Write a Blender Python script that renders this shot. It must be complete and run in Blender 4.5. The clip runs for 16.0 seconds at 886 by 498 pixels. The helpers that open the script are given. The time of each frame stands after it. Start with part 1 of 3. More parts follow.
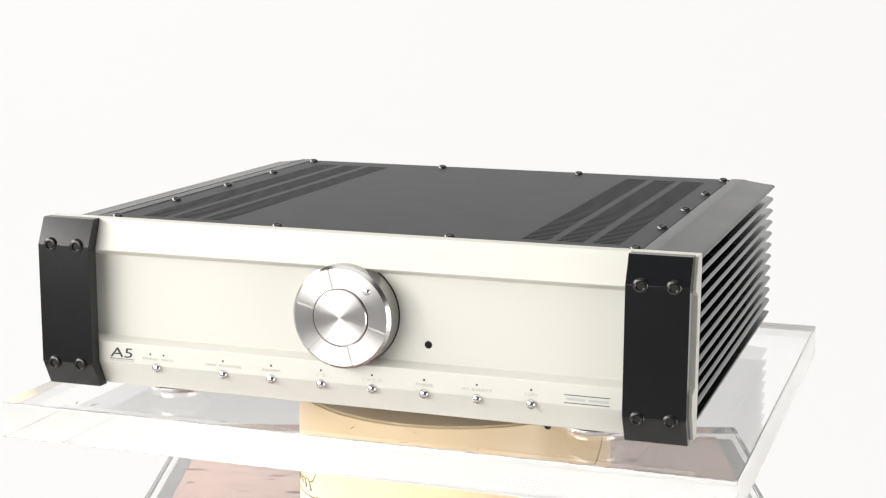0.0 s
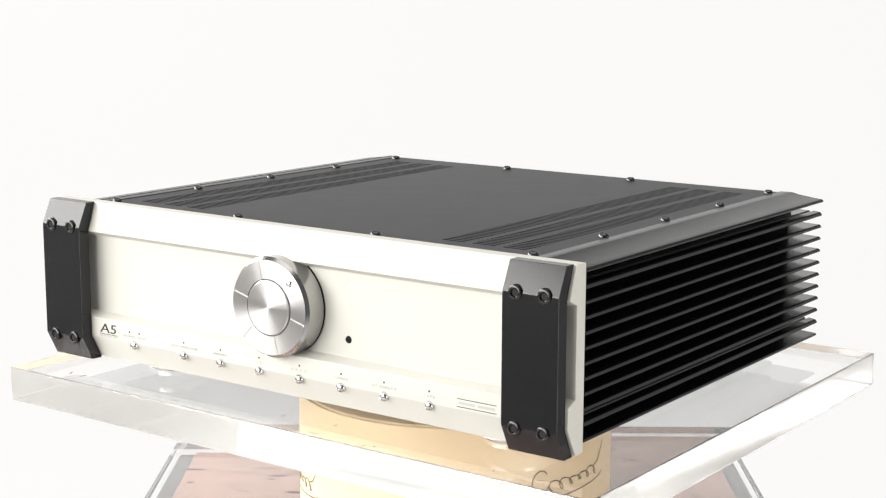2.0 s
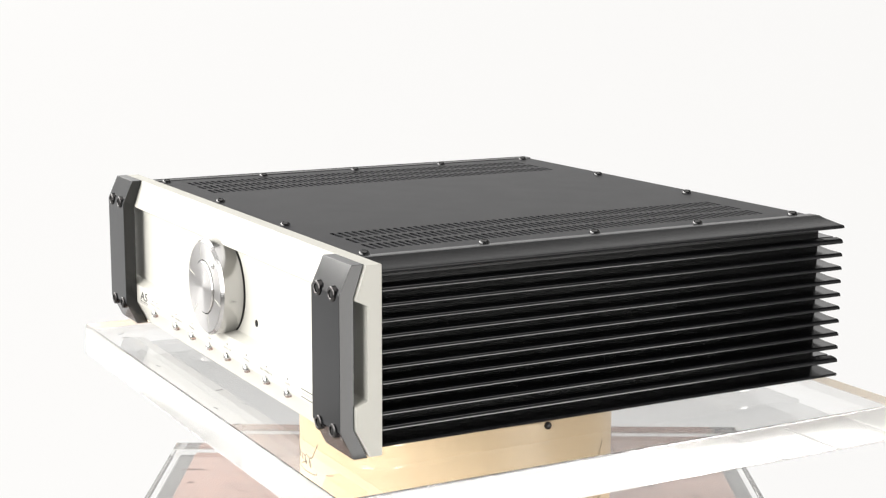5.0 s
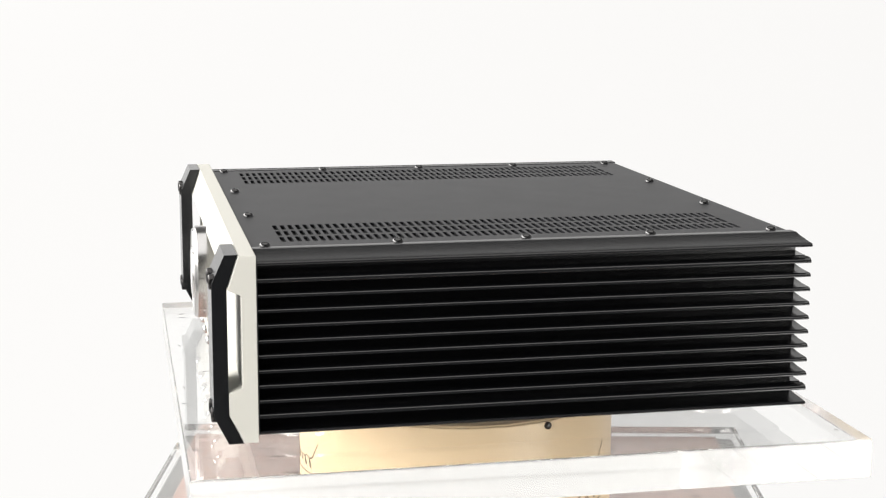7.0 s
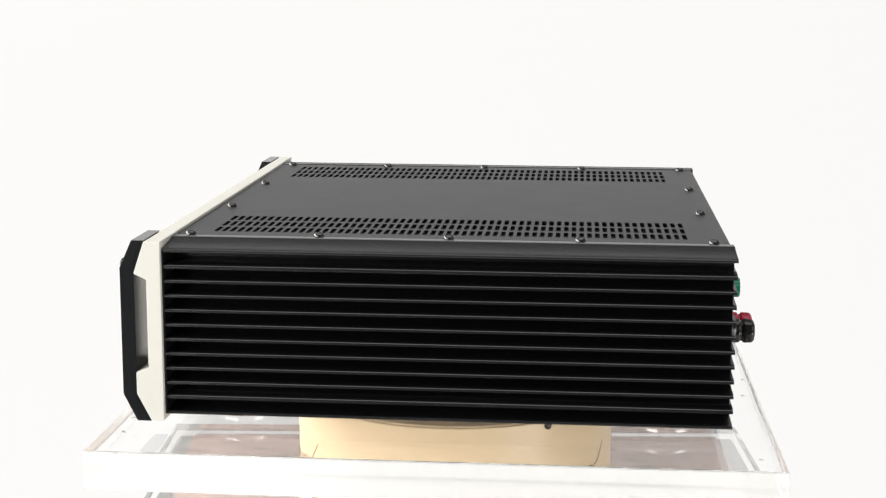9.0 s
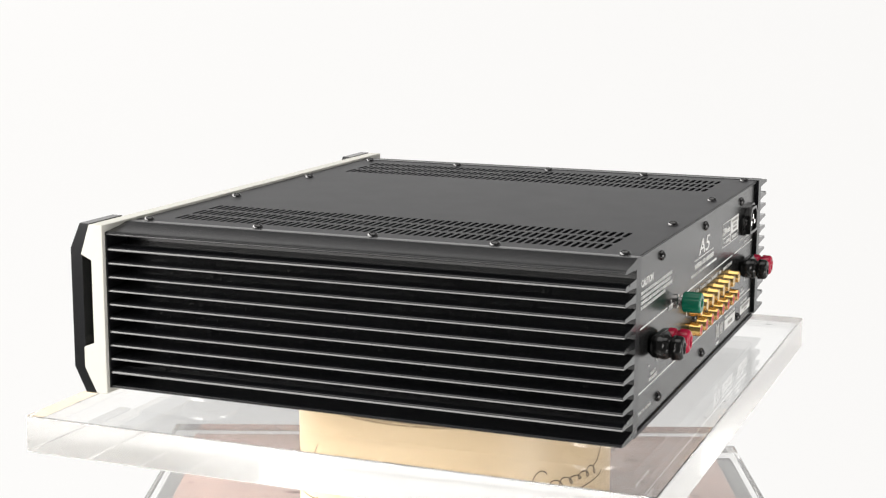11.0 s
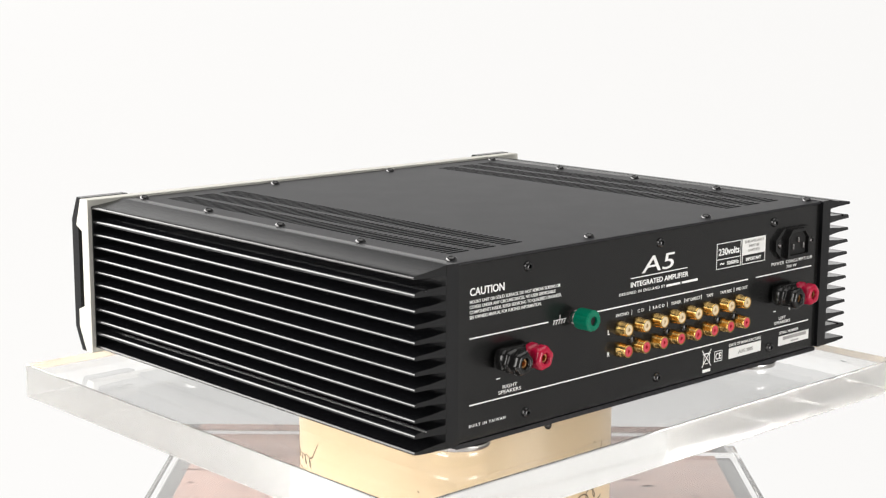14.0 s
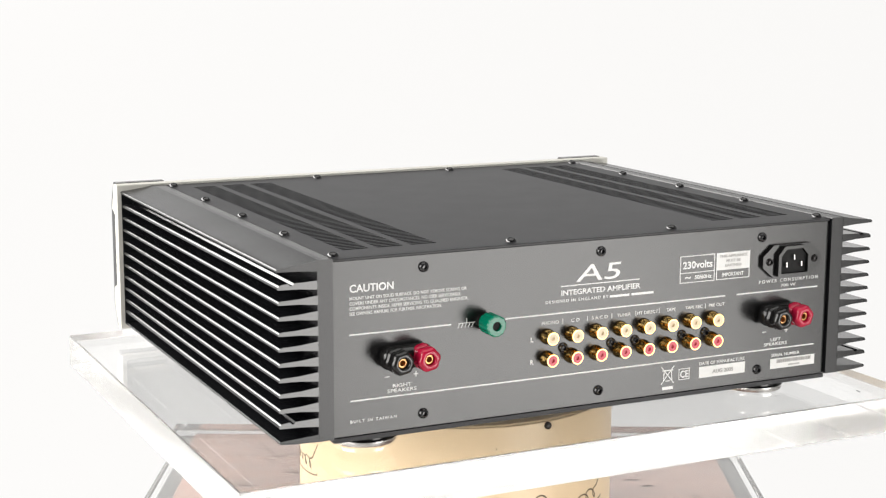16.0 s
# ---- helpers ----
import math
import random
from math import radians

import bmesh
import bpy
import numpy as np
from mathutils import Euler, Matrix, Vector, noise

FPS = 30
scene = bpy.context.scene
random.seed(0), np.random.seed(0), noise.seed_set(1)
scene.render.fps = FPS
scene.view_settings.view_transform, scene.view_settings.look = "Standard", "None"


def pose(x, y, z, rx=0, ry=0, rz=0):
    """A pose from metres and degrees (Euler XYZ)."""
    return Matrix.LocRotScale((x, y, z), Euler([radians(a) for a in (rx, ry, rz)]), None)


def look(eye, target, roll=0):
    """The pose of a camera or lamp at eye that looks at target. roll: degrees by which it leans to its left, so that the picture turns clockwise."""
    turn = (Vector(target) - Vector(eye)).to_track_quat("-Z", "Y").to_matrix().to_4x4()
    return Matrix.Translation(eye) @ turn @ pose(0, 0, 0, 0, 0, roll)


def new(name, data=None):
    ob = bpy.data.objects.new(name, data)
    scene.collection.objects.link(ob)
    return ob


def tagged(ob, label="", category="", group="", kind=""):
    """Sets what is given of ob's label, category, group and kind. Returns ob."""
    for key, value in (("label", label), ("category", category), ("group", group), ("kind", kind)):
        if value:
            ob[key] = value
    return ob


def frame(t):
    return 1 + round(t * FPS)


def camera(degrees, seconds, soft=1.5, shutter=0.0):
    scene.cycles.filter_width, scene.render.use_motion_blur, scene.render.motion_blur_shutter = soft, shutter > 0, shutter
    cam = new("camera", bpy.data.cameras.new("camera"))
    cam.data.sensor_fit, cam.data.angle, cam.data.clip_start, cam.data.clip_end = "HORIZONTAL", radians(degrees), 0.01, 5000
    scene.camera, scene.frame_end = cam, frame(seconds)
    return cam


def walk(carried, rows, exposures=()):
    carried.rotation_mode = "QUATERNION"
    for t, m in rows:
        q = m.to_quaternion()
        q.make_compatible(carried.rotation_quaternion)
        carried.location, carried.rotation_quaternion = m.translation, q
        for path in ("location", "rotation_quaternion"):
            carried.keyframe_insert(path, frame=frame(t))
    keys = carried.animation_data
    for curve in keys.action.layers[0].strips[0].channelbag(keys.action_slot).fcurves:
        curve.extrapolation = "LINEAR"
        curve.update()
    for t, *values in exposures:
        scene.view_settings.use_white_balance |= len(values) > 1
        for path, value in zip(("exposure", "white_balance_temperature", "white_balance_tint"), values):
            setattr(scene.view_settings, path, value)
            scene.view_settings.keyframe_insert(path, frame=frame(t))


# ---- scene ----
# The camera stands still on a tripod.
EYE = Vector((0.0, -1.14502, 0.28640))
PITCH, YAW, ROLL = radians(-10.156), radians(-0.4855), 0.21
AHEAD = Vector((math.sin(YAW) * math.cos(PITCH), math.cos(YAW) * math.cos(PITCH), math.sin(PITCH)))
cam = camera(31.582, 16.0, soft=1.25)
walk(cam, [(0.0, look(EYE, EYE + AHEAD, ROLL)), (16.0, look(EYE, EYE + AHEAD, ROLL))])

# ---- world and lights: a white photo studio, softboxes beside and overhead, two added fills ----
world = bpy.data.worlds.new("studio_air")
scene.world = world
world.use_nodes = True
world.node_tree.nodes["Background"].inputs["Color"].default_value = (1.0, 0.98, 0.95, 1)
world.node_tree.nodes["Background"].inputs["Strength"].default_value = 0.3


def area_lamp(name, eye, target, wide, high, watts, colour):
    lamp = bpy.data.lights.new(name, "AREA")
    lamp.shape, lamp.size, lamp.size_y, lamp.energy, lamp.color = "RECTANGLE", wide, high, watts, colour
    ob = new(name, lamp)
    ob.matrix_world = look(eye, target)
    return ob


area_lamp("softbox_side", (-2.0, 0.35, 0.98), (0, 0, 0.0), 3.4, 0.85, 96, (1.0, 0.98, 0.95))
# unseen fill, added to brighten the front panel and the knob
area_lamp("front_fill", (-1.58, -1.50, 0.50), (0, 0, 0.0), 1.6, 1.3, 47, (1.0, 0.98, 0.95))
area_lamp("softbox_overhead", (0.0, -0.1, 2.45), (0, 0, 0.0), 3.4, 3.0, 53, (1.0, 0.98, 0.95))
# unseen low fill, added to put a sheen on the rear panel
area_lamp("right_fill", (1.72, -1.40, -0.20), (0, 0, 0.0), 1.15, 1.2, 30, (1.0, 0.98, 0.95))
scene.view_settings.exposure = 0.0
# light runs many times to and fro inside the clear slab
scene.cycles.max_bounces, scene.cycles.glossy_bounces, scene.cycles.transmission_bounces = 24, 24, 24

# ---- materials ----


def material(name, base, rough=0.5, metal=0.0, grain=0.0, scale=300.0, bump=0.0, stretch=(1, 1, 1), **extra):
    """A principled surface with colour and gloss varied at a fine and a broad scale, and fine relief."""
    mat = bpy.data.materials.new(name)
    mat.use_nodes = True
    nodes, links = mat.node_tree.nodes, mat.node_tree.links
    sh = nodes["Principled BSDF"]
    sh.inputs["Metallic"].default_value = metal
    for key, value in extra.items():
        sh.inputs[key.replace("_", " ")].default_value = value
    where = nodes.new("ShaderNodeTexCoord")
    mapping = nodes.new("ShaderNodeMapping")
    mapping.inputs["Scale"].default_value = stretch
    links.new(where.outputs["Object"], mapping.inputs["Vector"])
    fine, broad = nodes.new("ShaderNodeTexNoise"), nodes.new("ShaderNodeTexNoise")
    fine.inputs["Scale"].default_value, fine.inputs["Detail"].default_value = scale, 4
    broad.inputs["Scale"].default_value, broad.inputs["Detail"].default_value = max(6.0, scale / 40), 3
    for n in (fine, broad):
        links.new(mapping.outputs["Vector"], n.inputs["Vector"])
    both = nodes.new("ShaderNodeMath")
    both.operation = "ADD"
    links.new(fine.outputs["Fac"], both.inputs[0])
    links.new(broad.outputs["Fac"], both.inputs[1])
    ramp = nodes.new("ShaderNodeMapRange")
    ramp.inputs["From Min"].default_value, ramp.inputs["From Max"].default_value = 0.6, 1.4
    links.new(both.outputs[0], ramp.inputs["Value"])
    mix = nodes.new("ShaderNodeMix")
    mix.data_type = "RGBA"
    mix.inputs["A"].default_value = (*[c * (1 - grain) for c in base], 1)
    mix.inputs["B"].default_value = (*[min(1, c * (1 + grain)) for c in base], 1)
    links.new(ramp.outputs["Result"], mix.inputs["Factor"])
    links.new(mix.outputs["Result"], sh.inputs["Base Color"])
    gloss = nodes.new("ShaderNodeMapRange")
    gloss.inputs["To Min"].default_value, gloss.inputs["To Max"].default_value = max(0, rough - 0.025), min(1, rough + 0.025)
    links.new(broad.outputs["Fac"], gloss.inputs["Value"])
    links.new(gloss.outputs["Result"], sh.inputs["Roughness"])
    if bump:
        relief = nodes.new("ShaderNodeBump")
        relief.inputs["Strength"].default_value, relief.inputs["Distance"].default_value = bump, 0.0004
        links.new(fine.outputs["Fac"], relief.inputs["Height"])
        links.new(relief.outputs["Normal"], sh.inputs["Normal"])
    return mat


SILVER = material("satin_silver_anodising", (0.555, 0.548, 0.504), 0.55, 0.05, 0.015, 900, 0.05, (0.05, 1, 1), Specular_IOR_Level=0.35)
BLACK = material("black_anodising", (0.0065, 0.0068, 0.0078), 0.28, 0.0, 0.12, 900, 0.02, Specular_IOR_Level=0.45)
FIN = material("black_polished_anodising", (0.0065, 0.0068, 0.0078), 0.15, 0.0, 0.1, 900, 0.01, Specular_IOR_Level=0.74)
LIP = material("black_satin_anodising", (0.0065, 0.0068, 0.0078), 0.26, 0.0, 0.1, 900, 0.01, Specular_IOR_Level=0.44)
HANDLE = material("black_satin_handle", (0.006, 0.0065, 0.0075), 0.17, 0.0, 0.1, 700, 0.006, Specular_IOR_Level=0.44)
COVER = material("black_powder_coat", (0.0095, 0.0097, 0.0118), 0.42, 0.0, 0.12, 1600, 0.1, Specular_IOR_Level=0.36)
REAR = material("black_painted_steel", (0.008, 0.008, 0.008), 0.22, 0.0, 0.1, 1500, 0.12, Specular_IOR_Level=0.57)
# near black that paints the shade inside gaps, holes and vents
INNER = material("dark_recess_shade", (0.006, 0.006, 0.006), 0.8)
STEEL = material("turned_steel", (0.66, 0.65, 0.645), 0.32, 1.0, 0.03, 500, 0.0, Anisotropic=0.92, Anisotropic_Rotation=0.25)
ROUND = STEEL.node_tree.nodes.new("ShaderNodeTangent")
ROUND.direction_type, ROUND.axis = "RADIAL", "Y"
STEEL.node_tree.links.new(ROUND.outputs["Tangent"], STEEL.node_tree.nodes["Principled BSDF"].inputs["Tangent"])
CHROME = material("chrome", (0.64, 0.64, 0.64), 0.16, 1.0, 0.03, 400)
BOLT = material("black_oxide_bolt", (0.050, 0.048, 0.048), 0.24, 0.95, 0.15, 900)
SCREW = material("black_zinc_screw", (0.008, 0.008, 0.009), 0.18, 0.0, 0.1, 900, Specular_IOR_Level=0.8)
GOLD = material("gold_plating", (0.80, 0.53, 0.19), 0.13, 1.0, 0.06, 600)
WHITE_INK = material("white_ink", (0.88, 0.88, 0.87), 0.6, 0, 0.02)
BLACK_INK = material("black_ink", (0.02, 0.02, 0.022), 0.6, 0, 0.05)
GREY_INK = material("grey_ink", (0.42, 0.41, 0.40), 0.6, 0, 0.05)
PAPER = material("white_label", (0.80, 0.80, 0.78), 0.55, 0, 0.02)
COPPER = material("dull_copper", (0.50, 0.26, 0.11), 0.35, 1.0, 0.1, 600)
KNOB_SIDE = material("turned_steel_side", (0.46, 0.455, 0.455), 0.2, 1.0, 0.04, 500)
RING = material("satin_steel_ring", (0.60, 0.59, 0.58), 0.22, 1.0, 0.04, 500)
RED = material("red_plastic", (0.40, 0.004, 0.035), 0.2, 0, 0.06, 500)
GREEN = material("green_plastic", (0.0, 0.16, 0.09), 0.22, 0, 0.06, 500)
BLACK_PLASTIC = material("black_plastic", (0.007, 0.007, 0.007), 0.18, 0, 0.1, 500)
IVORY = material("ivory_plastic", (0.78, 0.64, 0.42), 0.35, 0, 0.03)
PINK = material("red_socket_plastic", (0.62, 0.06, 0.09), 0.35, 0, 0.03)
CREAM = material("cream_enamel", (0.82, 0.635, 0.405), 0.32, 0, 0.03, 60, 0.02)
SCRIPT = material("brown_ink", (0.10, 0.065, 0.035), 0.5, 0, 0.1)
BOARD = material("reddish_brown_veneer", (0.25, 0.150, 0.118), 0.45, 0, 0.45, 60, 0.08, (1, 6, 1))
SCUFF = material("dark_scuffed_veneer", (0.15, 0.095, 0.075), 0.6, 0, 0.3, 150, 0.1)
GREY_TAPE = material("grey_edging", (0.085, 0.083, 0.080), 0.5, 0, 0.25, 120, 0.05)
PALE_FLOOR = material("pale_studio_floor", (0.52, 0.51, 0.50), 0.6, 0, 0.2, 30)
WALL = material("white_studio_paint", (0.82, 0.82, 0.82), 0.8, 0, 0.01, 20)
PALE = material("pale_grey_studio_paint", (0.38, 0.38, 0.38), 0.9, 0, 0.05, 30)
DIM = material("grey_studio_paint", (0.16, 0.16, 0.16), 0.9, 0, 0.1, 30)
ACRYLIC = material("clear_acrylic", (0.992, 0.994, 0.990), -0.02, 0, 0.003, 80, Transmission_Weight=0.985, IOR=1.42)

FROST = material("hazy_acrylic_edge", (0.985, 0.985, 0.97), 0.10, 0, 0.01, 80, Transmission_Weight=0.82, IOR=1.42)


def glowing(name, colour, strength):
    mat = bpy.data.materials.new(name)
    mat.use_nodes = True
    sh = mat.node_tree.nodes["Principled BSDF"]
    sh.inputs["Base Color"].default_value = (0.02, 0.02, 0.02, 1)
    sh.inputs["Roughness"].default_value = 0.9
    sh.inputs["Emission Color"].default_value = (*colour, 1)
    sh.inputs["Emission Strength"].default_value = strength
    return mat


# the paper gives off its own light; no lamp is aimed at it
BACKDROP = glowing("glowing_paper_backdrop", (1.0, 0.99, 0.975), 0.915)

# ---- mesh helpers ----


def part(name, bm, mat, parent=None, label="", at=None, smooth=0.0):
    """Links a bmesh, or a ready mesh, as one object under a thing or a part."""
    if isinstance(bm, bmesh.types.BMesh):
        me = bpy.data.meshes.new(name)
        if smooth:
            for f in bm.faces:
                f.smooth = True
            for e in bm.edges:
                e.smooth = len(e.link_faces) == 2 and e.calc_face_angle(0) < radians(smooth)
        bm.to_mesh(me)
        bm.free()
        me.materials.append(mat)
    else:
        me = bm
    ob = new(name, me)
    ob.parent = parent
    if at is not None:
        ob.matrix_local = at if isinstance(at, Matrix) else Matrix.Translation(at)
    if label:
        ob["label"] = label
    return ob


def box(bm, x0, x1, y0, y1, z0, z1, bevel=0.0, seg=1):
    made = bmesh.ops.create_cube(bm, size=1, matrix=Matrix.LocRotScale(((x0 + x1) / 2, (y0 + y1) / 2, (z0 + z1) / 2), None, (x1 - x0, y1 - y0, z1 - z0)))
    if bevel:
        edges = list({e for v in made["verts"] for e in v.link_edges})
        bmesh.ops.bevel(bm, geom=edges, offset=bevel, segments=seg, affect="EDGES", profile=0.5)
    return bm


def boxed(x0, x1, y0, y1, z0, z1, bevel=0.0, seg=1):
    return box(bmesh.new(), x0, x1, y0, y1, z0, z1, bevel, seg)


def extruded(profile, x0, x1, bevel=0.0):
    """A closed outline in y and z, drawn out along x."""
    bm = bmesh.new()
    a = [bm.verts.new((x0, y, z)) for y, z in profile]
    b = [bm.verts.new((x1, y, z)) for y, z in profile]
    n = len(profile)
    bm.faces.new(a[::-1])
    bm.faces.new(b)
    for i in range(n):
        bm.faces.new((a[i], a[(i + 1) % n], b[(i + 1) % n], b[i]))
    bmesh.ops.recalc_face_normals(bm, faces=bm.faces)
    if bevel:
        bmesh.ops.bevel(bm, geom=list(bm.edges), offset=bevel, segments=2, affect="EDGES", profile=0.5)
    return bm


def lathe(outline, turns=32, m=None, bm=None):
    """Turns an outline of (radius, height) round the z axis; m places it."""
    bm = bm or bmesh.new()
    m = m or Matrix()
    rings = []
    for r, h in outline:
        if r < 1e-6:
            rings.append([bm.verts.new(m @ Vector((0, 0, h)))])
        else:
            rings.append([bm.verts.new(m @ Vector((r * math.cos(2 * math.pi * i / turns), r * math.sin(2 * math.pi * i / turns), h))) for i in range(turns)])
    faces = []
    for p, q in zip(rings, rings[1:]):
        for i in range(turns):
            j = (i + 1) % turns
            if len(p) == 1 and len(q) == 1:
                continue
            if len(p) == 1:
                faces.append(bm.faces.new((p[0], q[i], q[j])))
            elif len(q) == 1:
                faces.append(bm.faces.new((p[i], p[j], q[0])))
            else:
                faces.append(bm.faces.new((p[i], p[j], q[j], q[i])))
    bmesh.ops.recalc_face_normals(bm, faces=faces)
    return bm


FRONTWARD = pose(0, 0, 0, 90, 0, 0)    # the lathe's axis towards -y
BACKWARD = pose(0, 0, 0, -90, 0, 0)    # the lathe's axis towards +y


def lettering(text, size, width=0.0, shear=0.0, thick=0.00012, align="LEFT", weight=0.018, spacing=1.0):
    """Flat raised lettering in the built-in font, drawn to the width given, as a mesh in x and y."""
    curve = bpy.data.curves.new("lettering", "FONT")
    curve.body, curve.size, curve.extrude, curve.shear, curve.align_x = text, size, thick, shear, align
    curve.resolution_u = 3
    curve.offset = size * weight
    curve.space_character = spacing
    ob = new("lettering", curve)
    bpy.context.view_layer.update()
    me = bpy.data.meshes.new_from_object(ob.evaluated_get(bpy.context.evaluated_depsgraph_get()))
    bpy.data.objects.remove(ob)
    if width:
        xs = [v.co.x for v in me.vertices]
        k = width / (max(xs) - min(xs))
        for v in me.vertices:
            v.co.x *= k
    return me

# ---- the studio ----


def build_studio():
    """Floor, curved paper backdrop, unseen side walls, ceiling and dim camera end toned to steer reflections."""
    # backdrop sheet, whose emission stands in for the light on white paper
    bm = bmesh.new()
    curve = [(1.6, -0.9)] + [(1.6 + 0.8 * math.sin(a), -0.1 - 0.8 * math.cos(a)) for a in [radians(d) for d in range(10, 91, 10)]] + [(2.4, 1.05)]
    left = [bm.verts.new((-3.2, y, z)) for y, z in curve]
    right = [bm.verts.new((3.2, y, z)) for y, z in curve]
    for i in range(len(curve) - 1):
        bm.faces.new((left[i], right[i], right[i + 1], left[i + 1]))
    tagged(part("backdrop", bm, BACKDROP, smooth=40), "seamless white paper backdrop, glowing of itself", "backdrop", kind="structure")
    tagged(part("floor", boxed(-3.2, 3.2, -3.2, 1.6, -1.0, -0.9), PALE_FLOOR), "pale grey studio floor", "floor", kind="structure")
    # walls and ceiling are out of view; their tones only shape the reflections
    tagged(part("wall_north", boxed(-3.3, 3.3, 2.6, 2.7, -1.0, 2.6), DIM), "unseen grey wall behind the backdrop, added to darken reflections", "wall", kind="structure")
    tagged(part("wall_west", boxed(-3.3, -3.2, -3.2, 2.6, -1.0, 2.6), WALL), "unseen white wall, added to brighten the slab edges", "wall", kind="structure")
    tagged(part("wall_east", boxed(3.2, 3.3, -3.2, 2.6, -1.0, 2.6), PALE), "unseen pale grey wall, toned to steer reflections", "wall", kind="structure")
    tagged(part("wall_south", boxed(-3.3, 3.3, -3.3, -3.2, -1.0, 2.6), DIM), "unseen grey wall behind the camera, added to darken reflections", "wall", kind="structure")
    tagged(part("ceiling", boxed(-3.3, 3.3, -3.3, 2.6, 2.6, 2.7), DIM), "unseen grey ceiling, added to darken reflections", "ceiling", kind="structure")


build_studio()

# ---- stand, drum and clear slab ----
SLAB_TOP, SLAB_LOW = -0.005, -0.030
PLINTH_TOP = -0.152


def build_plinth():
    stand = tagged(new("display_stand"), "wooden display stand with reddish-brown veneered top", "stand")
    stand.location = (0.0, 0.0, -0.9)
    up = Vector((0, 0, 0.9))
    def put(name, bm, mat, label=""):
        return part(name, bm, mat, stand, label, at=up)
    put("body", boxed(-0.259, 0.259, -0.265, 0.265, -0.9, PLINTH_TOP - 0.0285, 0.003), GREY_TAPE, "grey stand body")
    board = put("top_board", boxed(-0.242, 0.242, -0.260, 0.260, PLINTH_TOP - 0.0285, PLINTH_TOP - 0.0253, 0.001), BOARD, "reddish-brown veneered board")
    # dark scuffs on the board
    scuffs = random.Random(11)
    for side in (-1, 1):
        for k in range(14):
            sx, sy = side * scuffs.uniform(0.13, 0.236), scuffs.uniform(-0.05, 0.245)
            lx, ly = scuffs.uniform(0.002, 0.014), scuffs.uniform(0.0008, 0.0034)
            bm = lathe([(0, 0.0002), (1, 0.0002), (1, -0.0002)], 14, Matrix.Translation((sx, sy, PLINTH_TOP - 0.0252)) @ Matrix.Diagonal((lx, ly, 1, 1)))
            for v in bm.verts:
                v.co.x += scuffs.uniform(-0.3, 0.3) * lx
                v.co.y += scuffs.uniform(-0.3, 0.3) * ly
            part("scuff", bm, SCUFF, board)
    sheet = tagged(part("acrylic_sheet", boxed(-0.261, 0.261, -0.267, 0.267, PLINTH_TOP - 0.025, PLINTH_TOP, 0.0009, 2), ACRYLIC), "clear acrylic sheet lying on the wooden stand", "acrylic sheet")
    sheet.visible_shadow = False
    return stand


build_plinth()
DRUM_R, DRUM_TOP = 0.1175, -0.0400


def build_drum():
    drum = tagged(new("turntable_drum"), "cream enamelled round turntable base with brown script", "turntable base")
    drum.location = (0, 0, PLINTH_TOP)
    up = Vector((0, 0, -PLINTH_TOP))
    bm = lathe([(0, PLINTH_TOP + 0.0005), (DRUM_R - 0.002, PLINTH_TOP + 0.0005), (DRUM_R, PLINTH_TOP + 0.003), (DRUM_R, DRUM_TOP - 0.0007), (DRUM_R - 0.0004, DRUM_TOP - 0.0002), (DRUM_R - 0.0022, DRUM_TOP - 0.0002), (DRUM_R - 0.0022, DRUM_TOP - 0.0030), (0, DRUM_TOP - 0.0030)], 96)
    part("body", bm, CREAM, drum, at=up, smooth=35)
    part("seam", lathe([(DRUM_R - 0.0022, DRUM_TOP - 0.0012), (DRUM_R - 0.0012, DRUM_TOP - 0.0012)], 96), INNER, drum, "dark seam round the lid", at=up)
    part("lid", lathe([(0, DRUM_TOP - 0.0028), (DRUM_R - 0.0031, DRUM_TOP - 0.0028), (DRUM_R - 0.0031, DRUM_TOP + 0.0002), (DRUM_R - 0.0036, DRUM_TOP + 0.0006), (0, DRUM_TOP + 0.0006)], 96), CREAM, drum, "cream lid", at=up, smooth=35)
    part("bearing_plate", lathe([(0, DRUM_TOP + 0.0007), (0.070, DRUM_TOP + 0.0007), (0.070, SLAB_LOW - 0.0003), (0, SLAB_LOW - 0.0003)], 64), GREY_TAPE, drum, "grey bearing plate", at=up, smooth=35)
    a = math.asin(0.064 / DRUM_R)
    part("screw", lathe([(0, 0.0022), (0.0016, 0.002), (0.0026, 0.0012), (0.0028, -0.001), (0, -0.001)], 16, Matrix.Translation((DRUM_R * math.sin(a), -DRUM_R * math.cos(a), DRUM_TOP - 0.0030)) @ pose(0, 0, 0, 0, 0, math.degrees(a)) @ FRONTWARD), BOLT, drum, "small dark screw", at=up, smooth=40)
    return drum


DRUM = build_drum()
SLAB = part("acrylic_slab", boxed(-0.2555, 0.243, -0.2095, 0.217, SLAB_LOW - 0.0, SLAB_TOP, 0.0010, 2), ACRYLIC)
SLAB.visible_shadow = False
SLAB.data.materials.append(FROST)
for face in SLAB.data.polygons:
    if abs(face.normal.z) < 0.5:
        face.material_index = 1
SPECKS = random.Random(7)
for spot in range(14):
    sx, sy = SPECKS.uniform(-0.25, 0.238), SPECKS.choice((SPECKS.uniform(-0.205, -0.18), SPECKS.uniform(0.19, 0.213)))
    long = SPECKS.uniform(0.0006, 0.0028)
    fleck = boxed(-long, long, -0.0003, 0.0003, -0.0001, 0.0002)
    part("speck", fleck, GREY_TAPE, SLAB, at=pose(sx, sy, SLAB_TOP, 0, 0, SPECKS.uniform(0, 180)))
tagged(SLAB, "thick clear acrylic slab turning on the drum", "acrylic slab")

